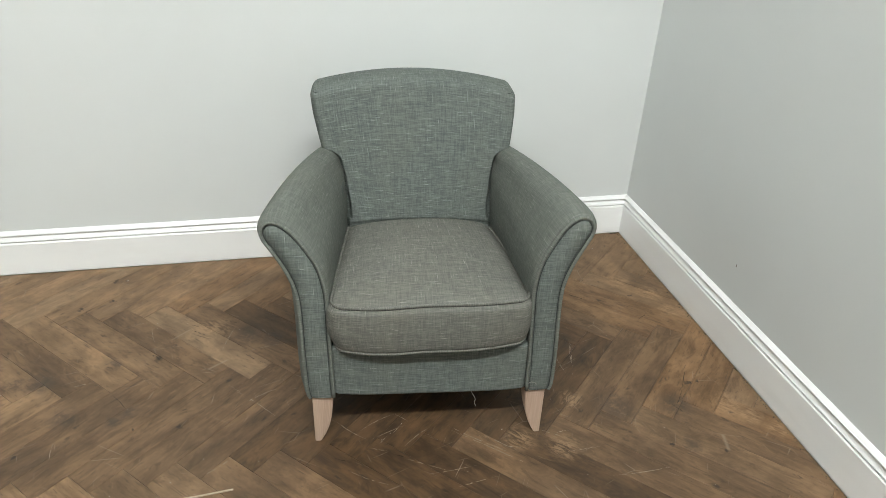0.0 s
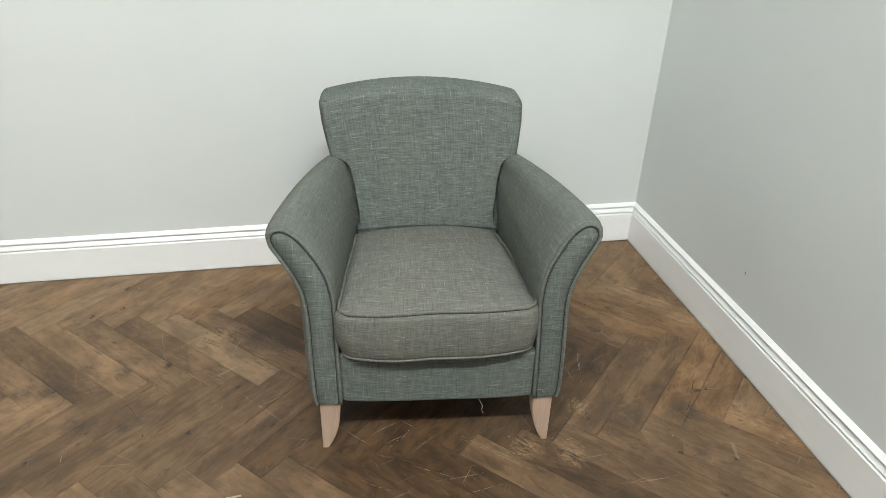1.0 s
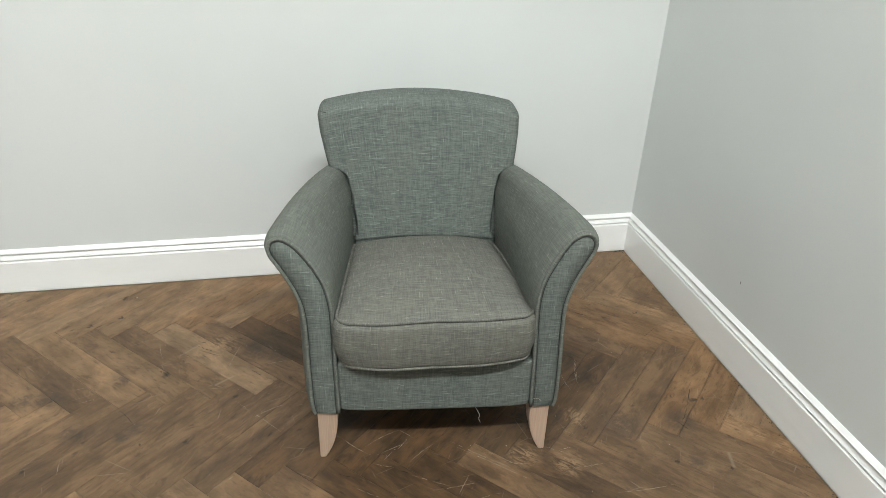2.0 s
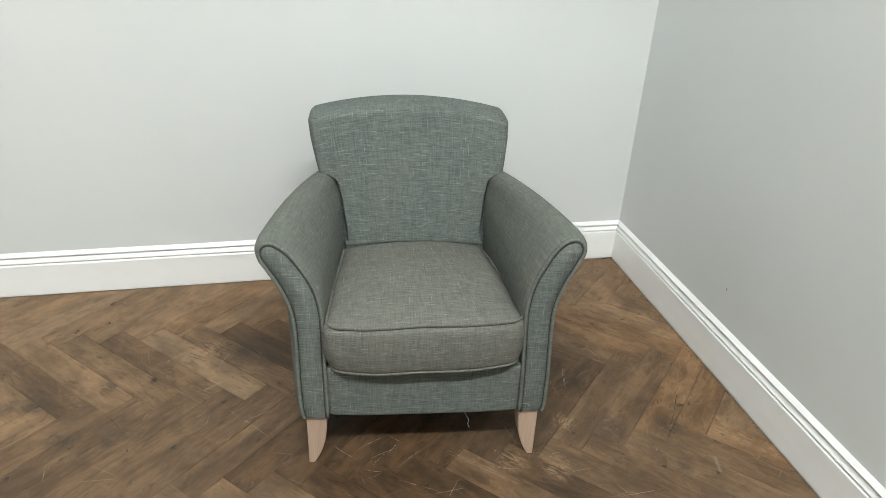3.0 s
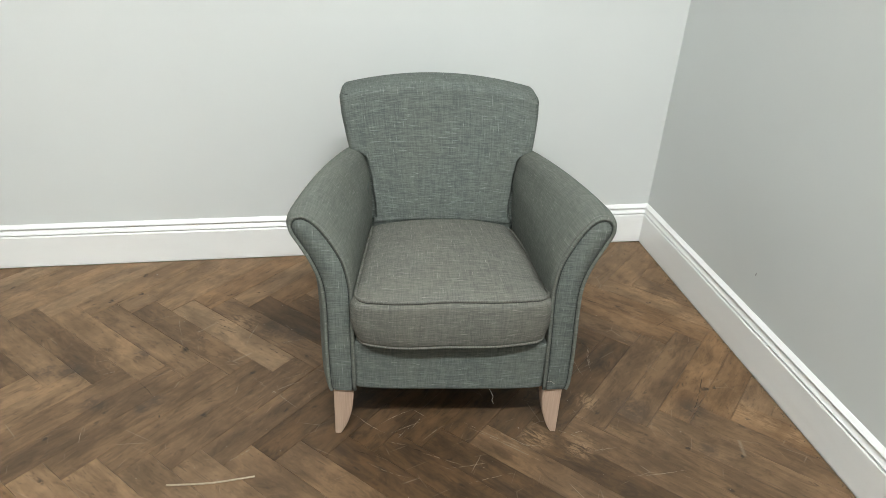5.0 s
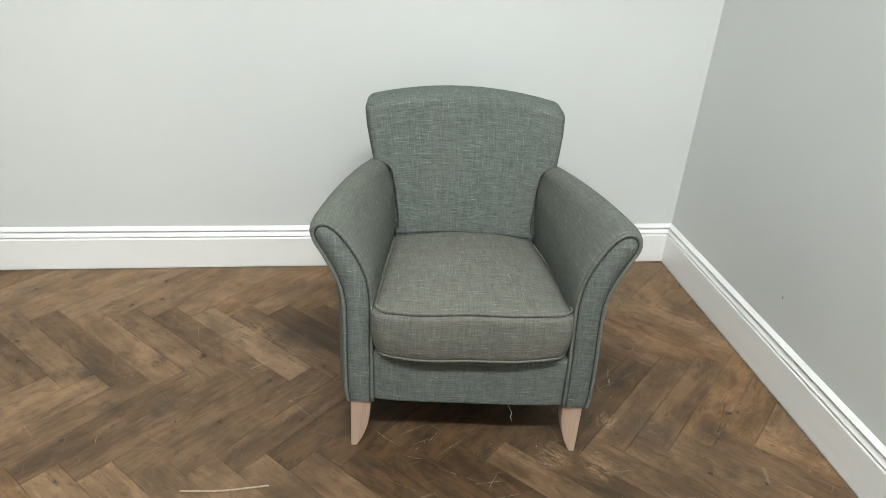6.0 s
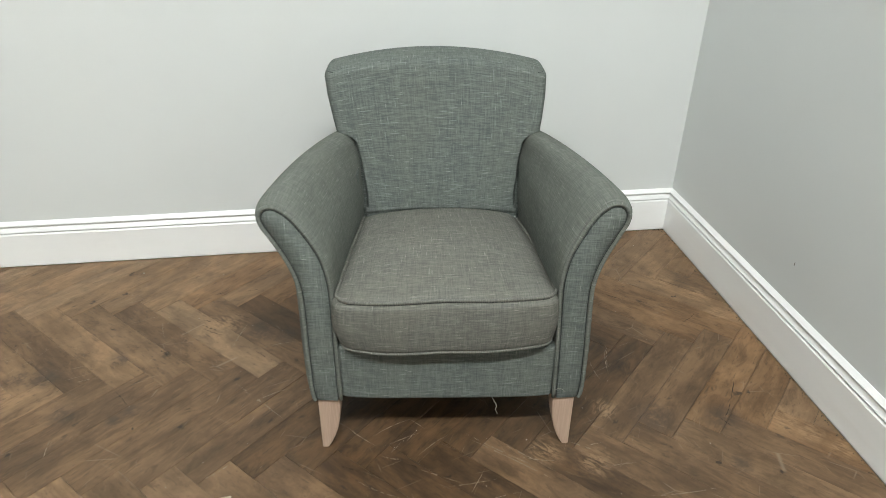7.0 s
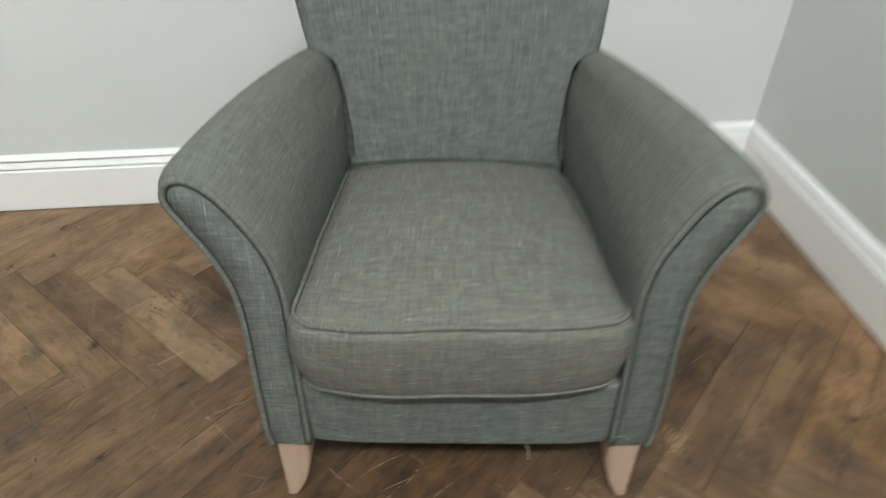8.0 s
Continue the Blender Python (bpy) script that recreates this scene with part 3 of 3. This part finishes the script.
def leg(side, front):
    """A tapered leg, straight outside and curved inside."""
    bm = bmesh.new()
    rings = []
    for k in range(13):
        z = 0.166 * k / 12
        s = z / 0.166
        inner = 0.286 - 0.036 * (1 - (1 - s) ** 2.8) + (0.004 if side < 0 else 0.0)
        outer = 0.302 - 0.001 * s + (0.004 if side < 0 else 0.0)
        near, far = -0.011 - 0.001 * s, 0.010 + 0.034 * (1 - (1 - s) ** 2.2)
        if not front:
            near, far = 0.63 - far + 0.03, 0.63 - near + 0.03
        c = 0.0025
        rings.append([bm.verts.new((side * x, y, z)) for x, y in (
            (inner + c, near), (outer - c, near), (outer, near + c), (outer, far - c), (outer - c, far), (inner + c, far), (inner, far - c), (inner, near + c))])
    for k in range(12):
        for s in range(8):
            t = (s + 1) % 8
            bm.faces.new((rings[k][s], rings[k][t], rings[k + 1][t], rings[k + 1][s]))
    bm.faces.new(rings[0])
    bm.faces.new(rings[-1])
    bmesh.ops.recalc_face_normals(bm, faces=bm.faces)
    return part("leg", bm, BEECH, chair, "pale limed wooden leg, tapered and curved", smooth=False)


for side in (-1, 1):
    for front in (True, False):
        leg(side, front)

part("loose_thread", tube(spline([(0.128, 0.0, 0.168), (0.112, -0.002, 0.160), (0.104, 0.0, 0.152), (0.110, 0.0, 0.138), (0.119, 0.0, 0.118), (0.117, 0.0, 0.106), (0.122, 0.0, 0.092)], 4), 0.0008, sides=5), THREAD, chair, "pale loose thread hanging under the rail")

part("loose_thread", tube(spline([(0.250, -0.024, 0.188), (0.258, -0.026, 0.193), (0.266, -0.025, 0.190), (0.274, -0.026, 0.184)], 4), 0.0003, sides=5), THREAD, chair, "pale loose thread on the arm front")

# ---- herringbone floor ----
PW, PL = 0.0908, 0.507
ORIGIN = Vector((-1.847, -0.342))
D = Vector((1, -1)) / math.sqrt(2)
E = Vector((1, 1)) / math.sqrt(2)
GAP = 0.0004
rng = random.Random(4)


def clip(poly, axis, limit):
    """The part of a polygon below limit along an axis."""
    out = []
    for k, p in enumerate(poly):
        q = poly[(k + 1) % len(poly)]
        inp, inq = p[axis] <= limit, q[axis] <= limit
        if inp:
            out.append(p)
        if inp != inq:
            t = (limit - p[axis]) / (q[axis] - p[axis])
            out.append(p + (q - p) * t)
    return out


def clip_above(poly, axis, limit):
    flipped = clip([-p for p in poly], axis, -limit)
    return [-p for p in flipped]


def plank_mesh(poly, thick=0.016, bevel=0.0006):
    """A plank from its outline (local), with a small worn bevel round the top."""
    bm = bmesh.new()
    mid = sum(poly, Vector((0, 0))) / len(poly)

    def inset(d):
        out = []
        n = len(poly)
        for k in range(n):
            a, p, b = poly[k - 1], poly[k], poly[(k + 1) % n]
            u, w = (p - a).normalized(), (b - p).normalized()
            na, nb = Vector((-u.y, u.x)), Vector((-w.y, w.x))
            s = na + nb
            out.append(p + s * (d / max(0.3, 1 + na.dot(nb))))
        return out

    low = [bm.verts.new((p.x, p.y, -thick)) for p in poly]
    edge = [bm.verts.new((p.x, p.y, -bevel)) for p in poly]
    top = [bm.verts.new((p.x, p.y, 0)) for p in inset(bevel)]
    n = len(poly)
    for k in range(n):
        t = (k + 1) % n
        bm.faces.new((low[k], low[t], edge[t], edge[k]))
        bm.faces.new((edge[k], edge[t], top[t], top[k]))
    bm.faces.new(top)
    me = bpy.data.meshes.new("plank")
    bm.to_mesh(me)
    bm.free()
    return me


FLOOR = bpy.data.objects["floor"]
WHOLE = {}
RECT = [Vector((GAP, GAP)), Vector((PL - GAP, GAP)), Vector((PL - GAP, PW - GAP)), Vector((GAP, PW - GAP))]
LIMIT = -0.0007
REST = {}
TONES = (OAK_TAN, OAK_BROWN, OAK_UMBER, OAK_DARK, OAK_CHESTNUT, OAK_PALE)
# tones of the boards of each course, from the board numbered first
# the dark boards under and before the armchair partly paint in its shade
COURSE_TONES = {(0, 0): (-5, "BUTBULUDDDDDDDUCCT"), (0, 1): (-7, "LTTLTTTCTCBBBBBBTCTT"), (1, 0): (3, "UUDDDUDUUBUC"), (1, 1): (-3, "UUUUUUDDDDDDDUUCC")}


def whole_mesh(tone):
    if tone not in WHOLE:
        me = plank_mesh([p - Vector((PL / 2, PW / 2)) for p in RECT])
        me.materials.append(TONES[tone])
        WHOLE[tone] = me
    return WHOLE[tone]


for row in range(-2, 14):
    for k in range(-80, 90):
        for kind in (0, 1):
            base = ORIGIN + row * ((PW + PL) * -E + (PL - PW) * D) + k * PW * (D + E)
            if kind == 0:
                start, along, across = base, D, E
            else:
                start, along, across = base + PW * E + PW * D, E, -D
            mid = start + along * PL / 2 + across * PW / 2
            reach = 0.21
            if mid.x > reach or mid.y > reach or mid.x < -ROOM_W - 0.2 or mid.y < -ROOM_D - 0.2:
                continue
            corners = [start + along * p.x + across * p.y for p in RECT]
            near = mid.x > -2.75 and mid.y > -1.75
            cut = clip(clip(corners, 0, LIMIT), 1, LIMIT)
            cut = clip_above(clip_above(cut, 0, -ROOM_W), 1, -ROOM_D)
            if len(cut) < 3:
                continue
            tone = rng.choices((0, 1, 2, 3, 4), (2, 5, 3, 1, 2))[0]
            first, course = COURSE_TONES.get((row, kind), (0, ""))
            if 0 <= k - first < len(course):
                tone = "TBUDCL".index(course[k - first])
            turn = math.atan2(along.y, along.x)
            lift = rng.uniform(-0.0006, 0.0)
            if near:
                if len(cut) == 4 and all((a - b).length < 1e-6 for a, b in zip(cut, corners)):
                    me = whole_mesh(tone)
                else:
                    local = [Vector(((c - mid).dot(along), (c - mid).dot(across))) for c in cut]
                    me = plank_mesh(local)
                    me.materials.append(TONES[tone])
                ob = new("plank", me)
                ob.matrix_world = pose(mid.x, mid.y, lift, rng.uniform(-0.15, 0.15), rng.uniform(-0.03, 0.03), math.degrees(turn))
                ob.parent = FLOOR
            else:
                rest = REST.setdefault((tone, kind), bmesh.new())
                local = [(c.dot(along), c.dot(Vector((-along.y, along.x)))) for c in cut]
                low = [rest.verts.new((*c, -0.014)) for c in local]
                top = [rest.verts.new((*c, lift)) for c in local]
                for a in range(len(cut)):
                    b = (a + 1) % len(cut)
                    rest.faces.new((low[a], low[b], top[b], top[a]))
                rest.faces.new(top)
for (tone, kind), rest in sorted(REST.items(), key=lambda e: e[0]):
    rest_ob = link_mesh("planks", rest, TONES[tone], False)
    rest_ob.matrix_world = pose(0, 0, 0, 0, 0, 45 if kind else -45)
    rest_ob.parent = FLOOR
    tagged(rest_ob, kind="stuff")

# ---- marks and litter ----
bm = bmesh.new()
bmesh.ops.create_uvsphere(bm, u_segments=10, v_segments=6, radius=0.0045)
for v in bm.verts:
    v.co = Vector((v.co.x * 0.25, v.co.y * 0.7, v.co.z * 1.5))
mark = tagged(link_mesh("wall_mark", bm, MARK), "small dark scuff mark on the painted wall", "mark")
mark.location = (BACK - 0.0004, -0.740, 0.286)
mark.scale = (1, 0.55, 0.9)

# scratches worn into the boards
SCRATCHES = [(-1.812, -0.395, -1.789, -0.483), (-1.879, -0.378, -1.820, -0.371), (-1.548, -0.444, -1.581, -0.572), (-1.501, -0.571, -1.395, -0.548), (-1.558, -0.707, -1.409, -0.871),
             (-1.508, -0.812, -1.389, -0.751), (-1.587, -1.052, -1.514, -0.999), (-1.976, -0.871, -1.969, -0.941), (-1.072, -1.036, -0.990, -0.977), (-1.026, -1.139, -0.897, -1.131),
             (-0.976, -1.194, -0.851, -1.174), (-1.071, -0.957, -1.097, -0.986), (-1.114, -0.991, -1.140, -1.020), (-0.865, -1.022, -0.781, -1.097), (-0.474, -0.685, -0.506, -0.783),
             (-0.648, -1.127, -0.551, -1.123), (-0.560, -1.222, -0.387, -1.219), (-0.921, -1.099, -0.963, -1.163), (-1.990, -0.663, -1.929, -0.649), (-1.227, -1.093, -1.123, -1.158)]
SCORES = [(-0.475, -0.682, -0.510, -0.805), (-0.546, -0.744, -0.542, -0.827), (-1.243, -0.921, -1.171, -0.995), (-1.184, -0.962, -1.084, -0.913), (-1.166, -1.026, -1.116, -1.044),
          (-1.156, -0.998, -1.059, -0.961), (-1.076, -1.080, -0.981, -1.133), (-0.950, -0.978, -0.799, -1.105), (-0.939, -1.001, -0.760, -1.154), (-0.829, -1.071, -0.741, -1.095),
          (-0.692, -1.041, -0.638, -1.075), (-0.656, -1.057, -0.614, -1.053), (-1.084, -0.913, -1.049, -0.951)]
GOUGES = [(-1.691, -0.426, -1.629, -0.469), (-1.673, -0.457, -1.609, -0.493), (-1.690, -0.405, -1.656, -0.422), (-1.777, -0.548, -1.756, -0.579), (-1.591, -0.387, -1.530, -0.419),
          (-1.867, -0.711, -1.819, -0.774), (-1.511, -0.577, -1.452, -0.633), (-0.159, -0.859, -0.221, -0.953), (-0.221, -0.953, -0.270, -1.011), (-0.281, -1.005, -0.262, -1.043),
          (-0.395, -0.409, -0.328, -0.463), (-0.131, -0.555, -0.196, -0.600), (-1.103, -1.060, -1.075, -1.076), (-1.264, -1.046, -1.221, -1.068), (-1.583, -0.256, -1.526, -0.246),
          (-1.677, -0.267, -1.645, -0.254)]
SCRATCH = plain("pale_scratch", (0.30, 0.245, 0.185), 0.8, 0.5, 90)
GOUGE = plain("dark_gouge", (0.030, 0.021, 0.015), 0.9, 0.5, 90)


def scratch(name, mat, wide, x0, y0, x1, y1):
    """A thin, broken, slightly bent score."""
    a, b = Vector((x0, y0, 0)), Vector((x1, y1, 0))
    side = (b - a).cross(Vector((0, 0, 1))).normalized()
    bend = rng.uniform(-0.05, 0.05) * (b - a).length
    bm = bmesh.new()
    n = 14
    prev = None
    for k in range(n + 1):
        t = k / n
        p = a.lerp(b, t) + side * (bend * math.sin(math.pi * t) + rng.uniform(-0.0006, 0.0006))
        w = wide * math.sin(math.pi * min(max(t, 0.04), 0.96)) * rng.uniform(0.3, 1.0)
        pair = [bm.verts.new(p + side * w + Vector((0, 0, 0.0004))), bm.verts.new(p - side * w + Vector((0, 0, 0.0004)))]
        if prev and rng.random() > 0.22:
            bm.faces.new((prev[0], prev[1], pair[1], pair[0]))
        prev = pair
    bmesh.ops.recalc_face_normals(bm, faces=bm.faces)
    return part(name, bm, mat, FLOOR, smooth=False)


for line in SCRATCHES + SCORES:
    scratch("scratch", SCRATCH, 0.0013, *line)
for line in GOUGES:
    scratch("gouge", GOUGE, 0.0017, *line)

# crumbs of grit and plaster along the skirting and under the chair
def litter(name, spots, mat, label):
    bm = bmesh.new()
    for x, y, r in spots:
        v0 = len(bm.verts)
        made = bmesh.ops.create_icosphere(bm, subdivisions=1, radius=r)["verts"]
        for v in made:
            k = 1 + 0.45 * noise.noise(v.co * 900 + Vector((x, y, 0)) * 70)
            v.co = Vector((v.co.x * k * 1.4, v.co.y * k, max(v.co.z * 0.7 * k, -r * 0.5))) + Vector((x, y, r * 0.5))
    return tagged(link_mesh(name, bm, mat, False), label, "debris", kind="stuff")


GRIT = plain("dark_grit", (0.035, 0.028, 0.022), 0.9)
PLASTER = plain("pale_plaster_crumb", (0.42, 0.39, 0.34), 0.9)
litter("grit", [(-0.004 - rng.random() ** 2 * 0.012, -rng.uniform(0.0, 1.5), rng.uniform(0.0008, 0.0020)) for _ in range(110)]
       + [(-rng.uniform(0.0, 0.045), -rng.uniform(0.002, 0.012), rng.uniform(0.001, 0.0028)) for _ in range(16)]
       + [(-rng.uniform(0.2, 2.6), -0.004 - rng.random() ** 2 * 0.010, rng.uniform(0.0008, 0.0018)) for _ in range(90)], GRIT, "dark grit gathered along the foot of the skirting")
litter("plaster_crumbs", [(-1.070, -0.955, 0.0014), (-1.105, -0.985, 0.0010), (-0.800, -1.020, 0.0015), (-1.130, -1.005, 0.0010), (-0.166, -0.116, 0.0016), (-1.94, -0.10, 0.0022)]
       + [(-rng.uniform(0.1, 2.2), -rng.uniform(0.1, 1.3), rng.uniform(0.0005, 0.0010)) for _ in range(60)], PLASTER, "pale plaster crumbs scattered on the parquet")

# a splinter lying on the boards
tip = spline([(-1.719, -1.109, 0.002), (-1.67, -1.1135, 0.003), (-1.613, -1.116, 0.003), (-1.56, -1.1125, 0.003), (-1.507, -1.107, 0.002)], 5)
bm = tube(tip, 0.0022, sides=6)
tagged(link_mesh("splinter", bm, SPLINTER), "thin pale wood splinter lying on the parquet", "splinter")
